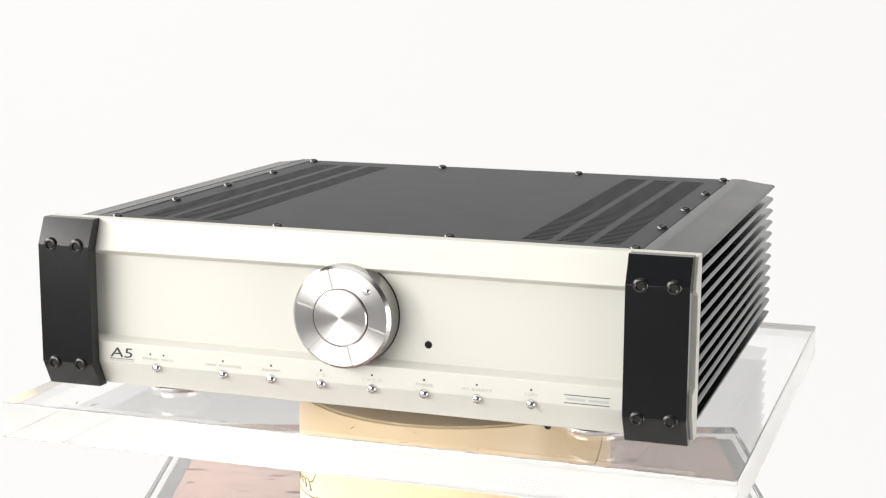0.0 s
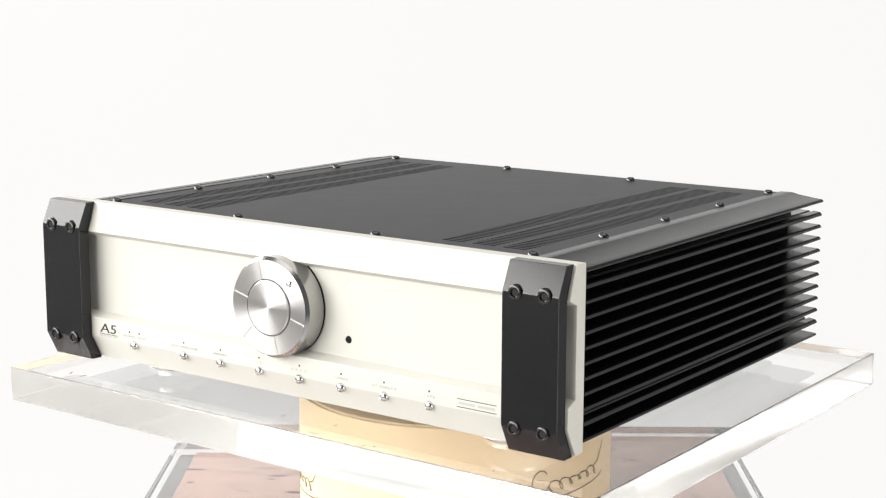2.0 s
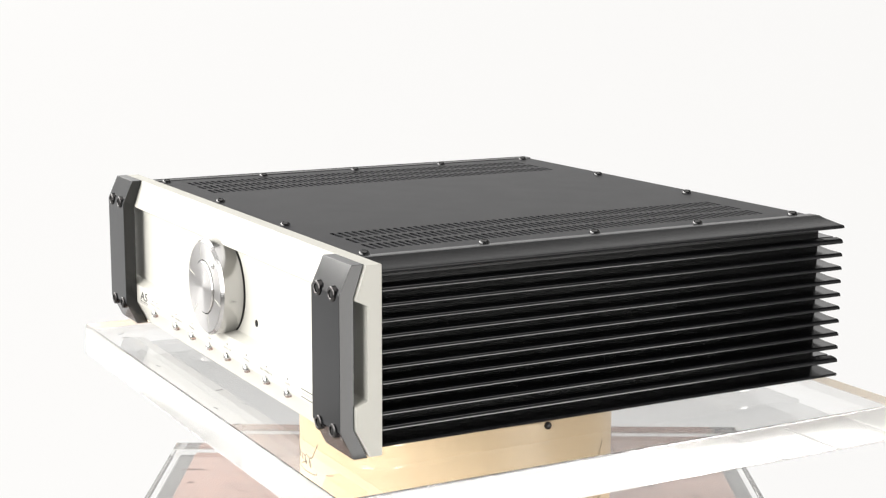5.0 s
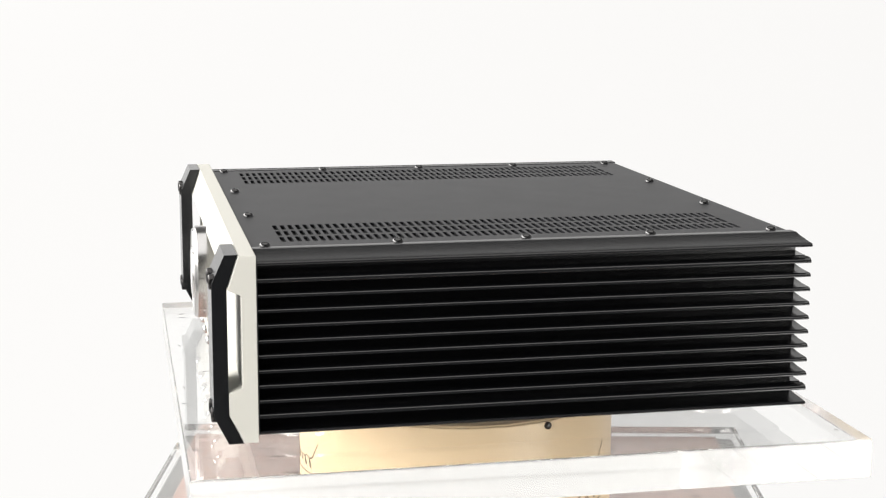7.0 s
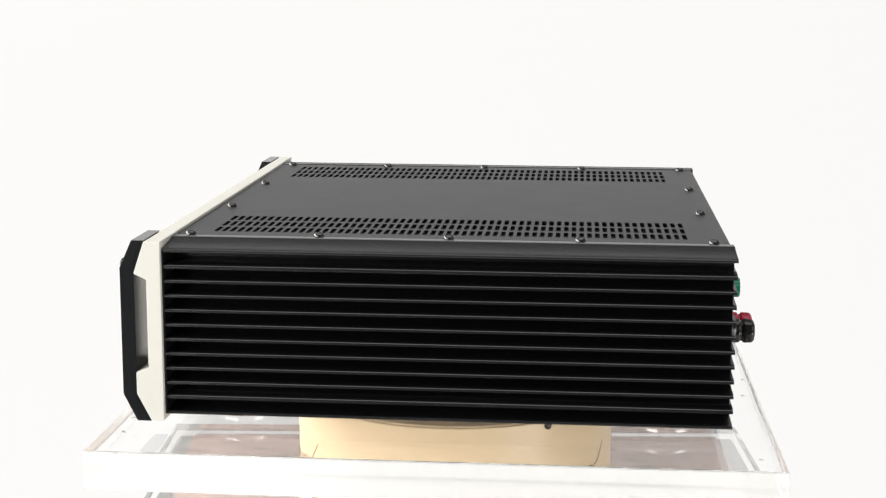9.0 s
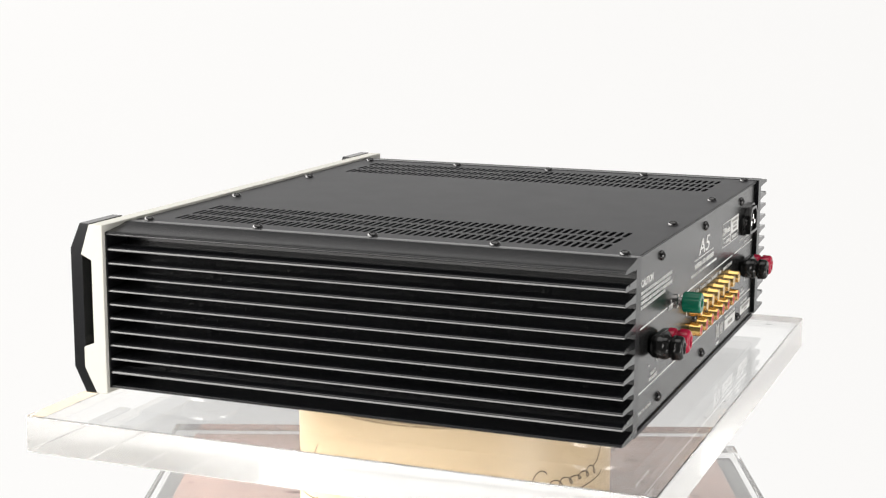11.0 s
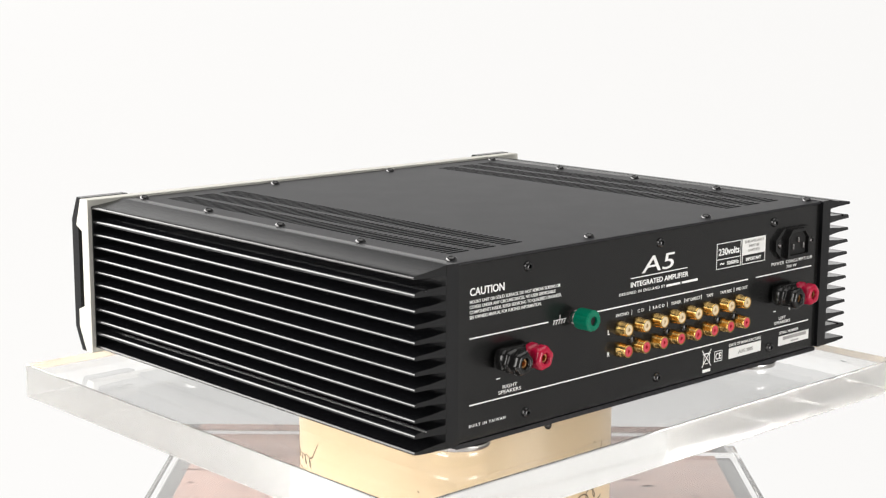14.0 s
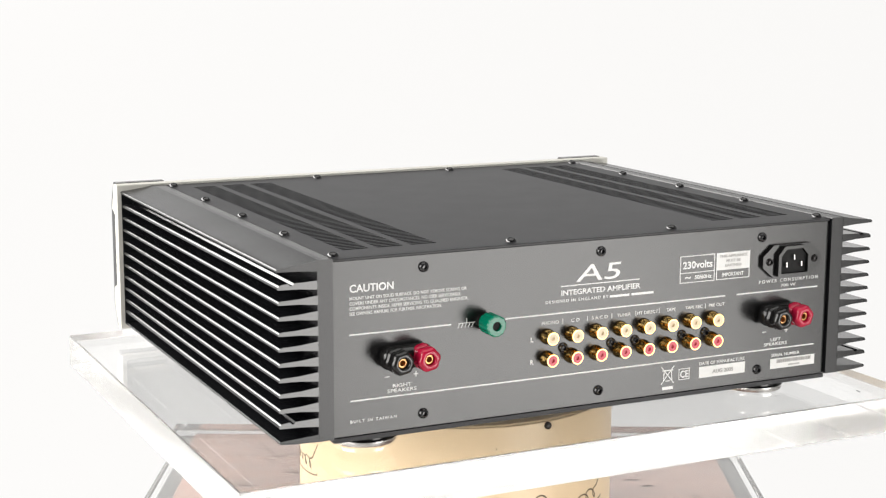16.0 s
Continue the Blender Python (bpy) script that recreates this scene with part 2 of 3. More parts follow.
# ---- the amplifier: its own space has x across the front, y to the rear and z up ----
AMP = tagged(new("amplifier"), "silver-fronted black integrated amplifier with side heat sinks", "amplifier")
HALF = 0.2225          # half of the front panel's width
BACK, REAR_Y = -0.1665, 0.1835


def build_front():
    outline = [(BACK, 0.006), (-0.1747, 0.006), (-0.1836, 0.0232), (-0.1836, 0.0369), (-0.1757, 0.0400), (-0.1757, 0.0960), (-0.1836, 0.0997), (-0.1768, 0.1200), (BACK, 0.1200)]
    panel = part("front_panel", extruded(outline, -HALF, HALF, 0.0005), SILVER, AMP, "thick satin silver front panel with a recessed band")
    # bent black rack handles over both ends
    strip = [(-0.1772, 0.1204), (-0.1850, 0.1204), (-0.1928, 0.1030), (-0.1928, 0.0225), (-0.1842, 0.0052), (-0.1752, 0.0052), (-0.1838, 0.0230), (-0.1838, 0.1005)]
    for side in (-1, 1):
        xs = sorted((side * 0.1818, side * 0.2205))
        handle = part("handle", extruded(strip, xs[0], xs[1], 0.00018), HANDLE, AMP, "bent black handle bolted to the front")
        for bx in (0.1910, 0.2110):
            for z in (0.1030, 0.0216):
                m = Matrix.Translation((side * bx, -0.1928, z)) @ FRONTWARD
                bm = lathe([(0.0010, -0.0010), (0.0024, -0.0010), (0.0026, 0.0010), (0.0030, 0.0013), (0.0040, 0.0012), (0.0046, 0.0006), (0.0048, -0.003), (0, -0.003)], 20, m)
                part("bolt", bm, BOLT, handle, "dark hexagon socket bolt", smooth=40)
                # flat dark hexagon, painted as the shade in the bolt's socket
                part("socket", lathe([(0, 0.0004), (0.0025, 0.0004), (0.0025, -0.0005)], 6, m), INNER, handle)
    return panel


PANEL = build_front()


GROOVES = (105, 165, 225, 285, 345)


def grooved_face(r0, r1, top, deep, m, half=0.0007):
    """A flat ring with radial channels of even width cut into it."""
    bm = bmesh.new()
    rows = []
    for r in (r0, (r0 + r1) / 2, r1):
        reach = math.asin(half / r)
        row = []
        for k in range(12):
            c = radians(15 + 30 * k)
            if round(math.degrees(c)) in GROOVES:
                row += [(c - reach, top), (c - reach, deep), (c + reach, deep), (c + reach, top)]
            edge = reach if round(math.degrees(c)) in GROOVES else 0.0
            nxt = reach if (round(math.degrees(c)) + 30) % 360 in GROOVES else 0.0
            span = radians(30) - edge - nxt
            row += [(c + edge + span * i / 8, top) for i in range(1 if edge else 0, 8)]
        rows.append([bm.verts.new(m @ Vector((r * math.cos(a), r * math.sin(a), h))) for a, h in row])
    n = len(rows[0])
    for p, q in zip(rows, rows[1:]):
        for i in range(n):
            bm.faces.new((p[i], p[(i + 1) % n], q[(i + 1) % n], q[i]))
    bmesh.ops.recalc_face_normals(bm, faces=bm.faces)
    return bm


def build_knob():
    centre = Matrix.Translation((-0.0005, -0.1757, 0.0688)) @ FRONTWARD
    r, deep = 0.0335, 0.0172
    knob = part("volume_knob", lathe([(0, 0.0008), (r - 0.0008, 0.0008), (r, 0.0014), (r, deep - 0.0022), (r - 0.0020, deep - 0.0002), (r - 0.0024, deep - 0.0002), (r - 0.0024, deep - 0.0009), (0.0192, deep - 0.0009), (0.0192, deep - 0.0045), (0, deep - 0.0045)], 96, centre), KNOB_SIDE, AMP, "large turned steel volume knob", smooth=30)
    # dark ring drawn as the knob's shadow on the panel
    part("base_shadow", lathe([(0, 0.0001), (r + 0.0004, 0.0001), (r + 0.0004, 0.0007), (0, 0.0007)], 64, centre), INNER, knob, "dark ring standing in for the shadow behind the knob", smooth=30)
    part("grooved_ring", grooved_face(0.0190, r - 0.0020, deep, deep - 0.0007, centre), STEEL, knob, "turned steel ring with radial grooves")
    # pale strips in the grooves stand in for the light they catch
    for angle in GROOVES:
        bm = boxed(0.0192, r - 0.0024, -0.00045, 0.00045, deep - 0.0008, deep - 0.0002)
        bmesh.ops.transform(bm, matrix=centre @ pose(0, 0, 0, 0, 0, angle), verts=bm.verts)
        part("groove_glint", bm, SILVER, knob, "pale strip painting the light caught in the groove")
    part("cap", lathe([(0.0182, deep - 0.0044), (0.0182, deep + 0.0004), (0.0174, deep + 0.0011), (0, deep + 0.0011)], 64, centre), STEEL, knob, "radially turned cap", smooth=30)
    part("marker", lathe([(0, 0.0016), (0.0012, 0.0014), (0.0024, 0.0007), (0.0027, -0.0005), (0, -0.0005)], 20, centre @ Matrix.Translation((0.0256 * math.cos(radians(45)), 0.0256 * math.sin(radians(45)), deep))), CHROME, knob, "small polished position dimple", smooth=50)
    return knob


build_knob()


def build_cover():
    """Top sheet with slotted vents on both sides, set on the chassis."""
    verts, faces = [], []
    top, low = 0.1182, 0.1164
    def quad(x0, x1, y0, y1):
        n = len(verts)
        verts.extend([(x0, y0, top), (x1, y0, top), (x1, y1, top), (x0, y1, top)])
        faces.append((n, n + 1, n + 2, n + 3))
    def cell(x0, x1, y0, y1, hx, hy):
        cx, cy, c = (x0 + x1) / 2, (y0 + y1) / 2, hy * 0.7
        n = len(verts)
        verts.extend([(x0, y0, top), (x1, y0, top), (x1, y1, top), (x0, y1, top)])
        ring = [(cx - hx + c, cy - hy), (cx + hx - c, cy - hy), (cx + hx, cy - hy + c), (cx + hx, cy + hy - c), (cx + hx - c, cy + hy), (cx - hx + c, cy + hy), (cx - hx, cy + hy - c), (cx - hx, cy - hy + c)]
        verts.extend([(x, y, top) for x, y in ring])
        verts.extend([(x, y, low) for x, y in ring])
        r = n + 4
        for s in range(4):
            faces.append((n + s, n + (s + 1) % 4, r + 2 * s + 1, r + 2 * s))
            faces.append((n + (s + 1) % 4, r + (2 * s + 2) % 8, r + 2 * s + 1))
        for s in range(8):
            faces.append((r + s, r + (s + 1) % 8, r + 8 + (s + 1) % 8, r + 8 + s))
    wide, y0, y1 = 0.1838, BACK + 0.0002, REAR_Y + 0.0008
    vent_y, pitch, rows = -0.1465, 0.00503, 61
    vent_end = vent_y + pitch * rows
    cols = [(0.1016, 0.1240), (0.1240, 0.1474), (0.1474, 0.1702)]
    quad(-wide, wide, y0, vent_y)
    quad(-wide, wide, vent_end, y1)
    quad(-cols[0][0], cols[0][0], vent_y, vent_end)
    for side in (-1, 1):
        quad(*sorted((side * cols[-1][1], side * wide)), vent_y, vent_end)
        for c0, c1 in cols:
            for k in range(rows):
                cell(*sorted((side * c0, side * c1)), vent_y + k * pitch, vent_y + (k + 1) * pitch, 0.0091, 0.00150)
    me = bpy.data.meshes.new("top_cover")
    me.from_pydata(verts, [], faces)
    me.materials.append(COVER)
    cover = part("top_cover", me, COVER, AMP, "black top cover with slotted vents")
    part("cover_edge", boxed(-wide, wide, REAR_Y - 0.001, REAR_Y + 0.0010, 0.1166, 0.1180), COVER, cover)
    # the chassis is coloured near black so the vents look deep and unlit
    part("chassis", boxed(-0.184, 0.184, BACK + 0.0005, REAR_Y - 0.002, 0.0085, 0.1125), INNER, AMP, "chassis box, near black for the shade inside")
    # button-head screws along the edges
    bm = lathe([(0, 0.0009), (0.0013, 0.0009), (0.0015, 0.0024), (0.0025, 0.0021), (0.0034, 0.0011), (0.0036, 0), (0, 0)], 18)
    head = None
    xs, ys = [-0.1800, -0.0600, 0.0600, 0.1800], [-0.1572, -0.0742, 0.0088, 0.0918, 0.1748]
    spots = [(x, ys[0]) for x in xs] + [(x, ys[4]) for x in xs] + [(x, y) for x in (xs[0], xs[3]) for y in ys[1:4]]
    for x, y in spots:
        ob = part("cover_screw", bm if head is None else head, SCREW, cover, at=(x, y, top), smooth=40)
        head = ob.data
    return cover


build_cover()


def build_heat_sinks():
    """Finned extrusions along both sides; the upper and lower edges slope outwards."""
    fins = [0.1041 - 0.00925 * k for k in range(10)]
    y0, y1 = BACK + 0.0003, 0.1862
    for side in (-1, 1):
        def flat(points):
            """The outline in x and z drawn out along the amplifier's depth."""
            bm = bmesh.new()
            a = [bm.verts.new((side * x, y0, z)) for x, z in points]
            b = [bm.verts.new((side * x, y1, z)) for x, z in points]
            n = len(points)
            bm.faces.new(a)
            bm.faces.new(b[::-1])
            for i in range(n):
                bm.faces.new((a[i], a[(i + 1) % n], b[(i + 1) % n], b[i]))
            bmesh.ops.recalc_face_normals(bm, faces=bm.faces)
            return bm
        core = [(0.1846, 0.0085), (0.1846, 0.1180), (0.1849, 0.1186), (0.1905, 0.1188), (0.1945, 0.1186), (0.1945, 0.0085)]
        sink = part("heat_sink", flat(core), LIP, AMP, "black anodised finned heat sink")
        lip = [(0.1940, 0.1189), (0.2000, 0.1176), (0.2140, 0.1158), (0.2179, 0.1155)] + [(0.2182 + 0.0018 * math.cos(radians(d)), 0.1136 + 0.0018 * math.sin(radians(d))) for d in range(84, 1, -12)] + [(0.2196, 0.1133)] + [(0.2050, 0.1128), (0.1940, 0.1120)]
        part("lip", flat(lip), LIP, sink, smooth=30)
        foot = [(0.1940, 0.0086), (0.2090, 0.0090), (0.2187, 0.0098), (0.2192, 0.0107), (0.2186, 0.0116), (0.2060, 0.0124), (0.1940, 0.0132)]
        part("lip", flat(foot), LIP, sink, smooth=30)
        # black sheet added over the panel's back so the fin gaps stay dark
        part("gap_darkener", boxed(*sorted((side * 0.1946, side * 0.2192)), BACK + 0.0001, BACK + 0.0010, 0.0100, 0.1140), BLACK, sink)
        shared = None
        for k, z in enumerate(fins):
            bead = [(0.2170 + 0.0022 * math.cos(radians(d)), -0.0010 + 0.0022 * math.sin(radians(d))) for d in range(86, 1, -12)] + [(0.2188, -0.0012)]
            prof = [(0.1940, 0.0029), (0.2060, 0.0016), (0.2166, 0.00125)] + bead + [(0.2060, -0.0016), (0.1940, -0.0029)]
            if k in (0, 9):      # thicker fins with a screw channel near the edge
                bead = [(0.2166 + 0.0026 * math.cos(radians(d)), -0.0010 + 0.0026 * math.sin(radians(d))) for d in range(86, 1, -12)] + [(0.2188, -0.0014)]
                prof = [(0.1940, 0.0026), (0.2040, 0.0021), (0.2090, 0.0021), (0.2098, 0.0008), (0.2116, 0.0008), (0.2124, 0.0021), (0.2162, 0.0017)] + bead + [(0.2060, -0.0018), (0.1940, -0.0029)]
                part("fin", flat(prof), FIN, sink, at=(0, 0, z), smooth=30)
                continue
            ob = part("fin", flat(prof) if shared is None else shared, FIN, sink, at=(0, 0, z), smooth=30)
            shared = ob.data


build_heat_sinks()


def build_feet():
    for x in (-0.150, 0.150):
        for y in (-0.130, 0.149):
            foot = part("foot", lathe([(0, 0.0060), (0.0175, 0.0060), (0.0185, -0.0014), (0, -0.0014)], 40, Matrix.Translation((x, y, 0))), BLACK_PLASTIC, AMP, "black foot with a polished ring", smooth=40)
            part("ring", lathe([(0, -0.0012), (0.0202, -0.0012), (0.0212, -0.0018), (0.0212, -0.0042), (0.0207, -0.0049), (0, -0.0049)], 48, Matrix.Translation((x, y, 0))), RING, foot, "polished metal ring", smooth=40)


build_feet()


def build_rear():
    panel = part("rear_panel", boxed(-0.1843, 0.1843, REAR_Y - 0.0015, REAR_Y, 0.0088, 0.1161), REAR, AMP, "black rear panel with white print")
    part("bottom_plate", boxed(-0.1842, 0.1842, BACK + 0.0005, REAR_Y + 0.0012, 0.0056, 0.0084), COVER, AMP, "black bottom plate")
    return panel


REAR_PANEL = build_rear()
# ---- details of the front ----
BAND_Y = -0.1836


def front_print(name, me, mat, x, z):
    me.materials.append(mat)
    return part(name, me, mat, PANEL, at=pose(x, BAND_Y - 0.0001, z, 90, 0, 0))


def build_front_details():
    buttons = [-0.1380, -0.0886, -0.0537, -0.0183, 0.0171, 0.0525, 0.0874, 0.1226]
    words = [("POWER  MUTE", 0.0230), ("TAPE MONITOR", 0.0262), ("PHONO", 0.0125), ("C D", 0.0060), ("S A C D", 0.0128), ("TUNER", 0.0116), ("HT DIRECT", 0.0195), ("TAPE", 0.0085)]
    shape = None
    lamp = lathe([(0, 0.0002), (0.0005, 0.0002), (0.0007, 0.0001), (0.0007, -0.0005), (0, -0.0005)], 12, FRONTWARD)
    lamp_mesh = None
    for k, (x, (word, wide)) in enumerate(zip(buttons, words)):
        outline = [(0, 0.0032), (0.0012, 0.0031), (0.0022, 0.0027), (0.0029, 0.0020), (0.0032, 0.0012), (0.0032, -0.001), (0, -0.001)]
        b = part("button", lathe(outline, 28, FRONTWARD) if shape is None else shape, CHROME, AMP, "small domed chrome push button", at=(x, -0.1830, 0.0218), smooth=50)
        shape = b.data
        lamps = (x - 0.0047, x + 0.0052) if k == 0 else (x,)
        for lx in lamps:
            ob = part("indicator_light", lamp if lamp_mesh is None else lamp_mesh, BLACK_INK, PANEL, at=(lx, BAND_Y, 0.0308), smooth=50)
            lamp_mesh = ob.data
        me = lettering(word, 0.0026, wide, align="CENTER", weight=0.0, spacing=1.45)
        front_print("lettering", me, GREY_INK, x + (0.0008 if k == 0 else 0), 0.0268)
    front_print("lettering", lettering("A5", 0.0095, 0.0168, 0.08, weight=0.0), BLACK_INK, -0.1733, 0.0270)
    part("printed_line", boxed(-0.1737, -0.1552, BAND_Y - 0.0002, BAND_Y + 0.0005, 0.0258, 0.0261), BLACK_INK, PANEL)
    front_print("lettering", lettering("INTEGRATED", 0.0024, 0.0178, weight=0.0, spacing=1.3), GREY_INK, -0.1735, 0.0239)
    # maker's mark: two rules with plain bars between them
    for z in (0.0249, 0.0299):
        part("printed_line", boxed(0.1437, 0.1725, BAND_Y - 0.0002, BAND_Y + 0.0005, z - 0.0002, z + 0.0002), BLACK_INK, PANEL)
    for x0, x1 in ((0.1449, 0.1570), (0.1590, 0.1716)):
        part("printed_bar", boxed(x0, x1, BAND_Y - 0.0002, BAND_Y + 0.0005, 0.0266, 0.0281), GREY_INK, PANEL)
    part("sensor_window", lathe([(0, 0.0003), (0.0024, 0.0003), (0.0027, -0.0004), (0, -0.0004)], 24, Matrix.Translation((0.0525, -0.1757, 0.0518)) @ FRONTWARD), BLACK_PLASTIC, PANEL, "round dark remote sensor window", smooth=40)


build_front_details()

# ---- details of the rear ----


def rear_text(text, x, z, cap, wide, mat=None, shear=0.0, align="LEFT", up=0.0, weight=0.018, spacing=1.0):
    me = lettering(text, cap / 0.70, wide, shear, align=align, weight=weight if cap > 0.0023 else 0.004, spacing=spacing)
    mat = mat or WHITE_INK
    me.materials.append(mat)
    return part("lettering", me, mat, REAR_PANEL, at=pose(x, REAR_Y + 0.0001 + up, z, 90, 0, 180))


def rear_bar(name, x0, x1, z0, z1, mat=None, up=0.0, label=""):
    lo, hi = sorted((x0, x1))
    return part(name, boxed(lo, hi, REAR_Y - 0.0004, REAR_Y + 0.0002 + up, z0, z1), mat or WHITE_INK, REAR_PANEL, label)


def frame_bars(x0, x1, z0, z1, w):
    rear_bar("printed_line", x0, x1, z1 - w, z1)
    rear_bar("printed_line", x0, x1, z0, z0 + w)
    lo, hi = sorted((x0, x1))
    rear_bar("printed_line", lo, lo + w, z0 + w, z1 - w)
    rear_bar("printed_line", hi - w, hi, z0 + w, z1 - w)


def build_rear_print():
    rear_text("CAUTION", 0.1733, 0.0969, 0.0046, 0.0286)
    notice = [("MOUNT UNIT ON SOLID SURFACE. DO NOT REMOVE SCREWS OR", 0.0778), ("COVERS UNDER ANY CIRCUMSTANCES. NO USER SERVICEABLE", 0.0735), ("COMPONENTS INSIDE. REFER SERVICING TO QUALIFIED ENGINEER.", 0.0790), ("SEE OWNERS MANUAL FOR FURTHER INFORMATION.", 0.0610)]
    for k, (line, wide) in enumerate(notice):
        rear_text(line, 0.1733, 0.0922 - 0.0031 * k, 0.0020, wide)
    for x0, x1, z in ((0.1733, 0.1058, 0.0711), (0.0680, -0.0989, 0.0711), (-0.1081, -0.1763, 0.0711), (0.1730, -0.1755, 0.0303)):
        rear_bar("printed_line", x0, x1, z - 0.0004, z + 0.0004)
    rear_text("BUILT IN TAIWAN", 0.1733, 0.0166, 0.0018, 0.0305, spacing=1.35)
    rear_text("A5", 0.0174, 0.0903, 0.0108, 0.0335, shear=0.12, weight=0.0)
    rear_bar("printed_line", 0.0285, -0.0303, 0.0880, 0.0886)
    rear_text("INTEGRATED AMPLIFIER", 0.0284, 0.0823, 0.0034, 0.0593)
    rear_text("DESIGNED IN ENGLAND BY", 0.0395, 0.0779, 0.0019, 0.0462, spacing=1.3)
    rear_bar("printed_bar", -0.0082, -0.0229, 0.0779, 0.0794)
    rear_bar("printed_bar", -0.0245, -0.0415, 0.0779, 0.0794)
    # voltage and earthing labels
    frame_bars(-0.0619, -0.0895, 0.0824, 0.1006, 0.0005)
    rear_bar("printed_line", -0.0624, -0.0890, 0.0889, 0.0894)
    rear_text("230volts", -0.0640, 0.0920, 0.0047, 0.0235)
    rear_text("50/60Hz", -0.0736, 0.0846, 0.0025, 0.0135)
    rear_text("~", -0.0660, 0.0838, 0.0055, 0.0045)
    frame_bars(-0.0909, -0.1180, 0.0824, 0.1006, 0.0005)
    rear_bar("label", -0.0914, -0.1175, 0.0889, 0.1001, PAPER, label="white earthing label")
    for k, (line, wide) in enumerate((("THIS APPLIANCE", 0.0225), ("MUST BE", 0.0115), ("EARTHED", 0.0130))):
        rear_text(line, -0.10445, 0.0974 - 0.0032 * k, 0.0018, wide, GREY_INK, align="CENTER", up=0.0003)
    rear_text("IMPORTANT", -0.10445, 0.0845, 0.0024, 0.0175, align="CENTER")
    rear_text("POWER CONSUMPTION", -0.1263, 0.0768, 0.0023, 0.0498, spacing=1.4)
    rear_text("700 W", -0.1510, 0.0732, 0.0021, 0.0125, align="CENTER")
    names = [("PHONO", 0.0125), ("C D", 0.0062), ("S A C D", 0.0120), ("TUNER", 0.0105), ("HT DIRECT", 0.0160), ("TAPE", 0.0072), ("TAPE REC", 0.0135), ("PRE OUT", 0.0128)]
    for k, (word, wide) in enumerate(names):
        rear_text(word, 0.0357 - 0.01827 * k, 0.0646, 0.0021, wide, align="CENTER")
        if k not in (5, 7):
            rear_bar("printed_line", 0.0266 - 0.01827 * k - 0.0002, 0.0266 - 0.01827 * k + 0.0002, 0.0640, 0.0674)
    rear_text("L", 0.0500, 0.0542, 0.0030, 0.0018)
    rear_text("R", 0.0500, 0.0396, 0.0030, 0.0021)
    for x, word, wide, minus, plus in ((0.1390, "RIGHT", 0.0125, 0.1489, 0.1297), (-0.1423, "LEFT", 0.0085, -0.1324, -0.1511)):
        rear_text(word, x, 0.0357, 0.0022, wide, align="CENTER")
        rear_text("SPEAKERS", x, 0.0326, 0.0022, 0.0195, align="CENTER")
        rear_bar("printed_line", minus - 0.0016, minus + 0.0016, 0.0425, 0.0430)
        rear_bar("printed_line", plus - 0.0016, plus + 0.0016, 0.0425, 0.0430)
        rear_bar("printed_line", plus - 0.0003, plus + 0.0003, 0.0411, 0.0444, up=0.0001)
    # chassis earth sign
    rear_bar("printed_line", 0.1010, 0.0895, 0.0710, 0.0714)
    rear_bar("printed_line", 0.0950, 0.0954, 0.0714, 0.0742)
    for k in range(5):
        bm = boxed(-0.00018, 0.00018, -0.0003, 0.0003, -0.0030, 0)
        bmesh.ops.transform(bm, matrix=pose(0.1000 - 0.0024 * k, REAR_Y, 0.0712, 0, -25, 0), verts=bm.verts)
        part("printed_line", bm, WHITE_INK, REAR_PANEL)
    # waste-bin mark, conformity mark, date and serial labels
    for lean in (-40, 40):
        bm = boxed(-0.0003, 0.0003, -0.0004, 0.0002, -0.0078, 0.0078)
        bmesh.ops.transform(bm, matrix=pose(-0.0545, REAR_Y, 0.0212, 0, lean, 0), verts=bm.verts)
        part("printed_line", bm, WHITE_INK, REAR_PANEL)
    for lean, x in ((-6, -0.0514), (6, -0.0576)):
        bm = boxed(-0.0003, 0.0003, -0.0004, 0.0003, -0.0036, 0.0036)
        bmesh.ops.transform(bm, matrix=pose(x, REAR_Y, 0.0206, 0, lean, 0), verts=bm.verts)
        part("printed_line", bm, WHITE_INK, REAR_PANEL)
    rear_bar("printed_line", -0.0503, -0.0587, 0.0240, 0.0248, up=0.0001)
    rear_bar("printed_line", -0.0528, -0.0562, 0.0170, 0.0176, up=0.0001)
    rear_bar("printed_bar", -0.0504, -0.0590, 0.0113, 0.0134)
    frame_bars(-0.0633, -0.0720, 0.0168, 0.0244, 0.0004)
    rear_text("CE", -0.0643, 0.0183, 0.0046, 0.0066)
    rear_text("DATE OF MANUFACTURE", -0.0796, 0.0251, 0.0021, 0.0370)
    rear_bar("label", -0.0796, -0.1172, 0.0163, 0.0239, PAPER, label="white date label")
    rear_text("AUG 2005", -0.0990, 0.0186, 0.0026, 0.0170, GREY_INK, align="CENTER", up=0.0003)
    rear_text("SERIAL NUMBER", -0.1392, 0.0246, 0.0020, 0.0240)
    rear_bar("label", -0.1386, -0.1765, 0.0160, 0.0231, PAPER, label="white serial label with bars")
    rng = random.Random(4)
    x = -0.1440
    while x > -0.1725:
        w = rng.choice((0.0003, 0.0005, 0.0008))
        rear_bar("printed_bar", x, x - w, 0.0198, 0.0222, GREY_INK, 0.0003)
        x -= w + rng.choice((0.0003, 0.0005))
    rear_bar("printed_bar", -0.1540, -0.1635, 0.0173, 0.0183, GREY_INK, 0.0003)


build_rear_print()


def at_rear(x, z):
    return Matrix.Translation((x, REAR_Y, z)) @ BACKWARD


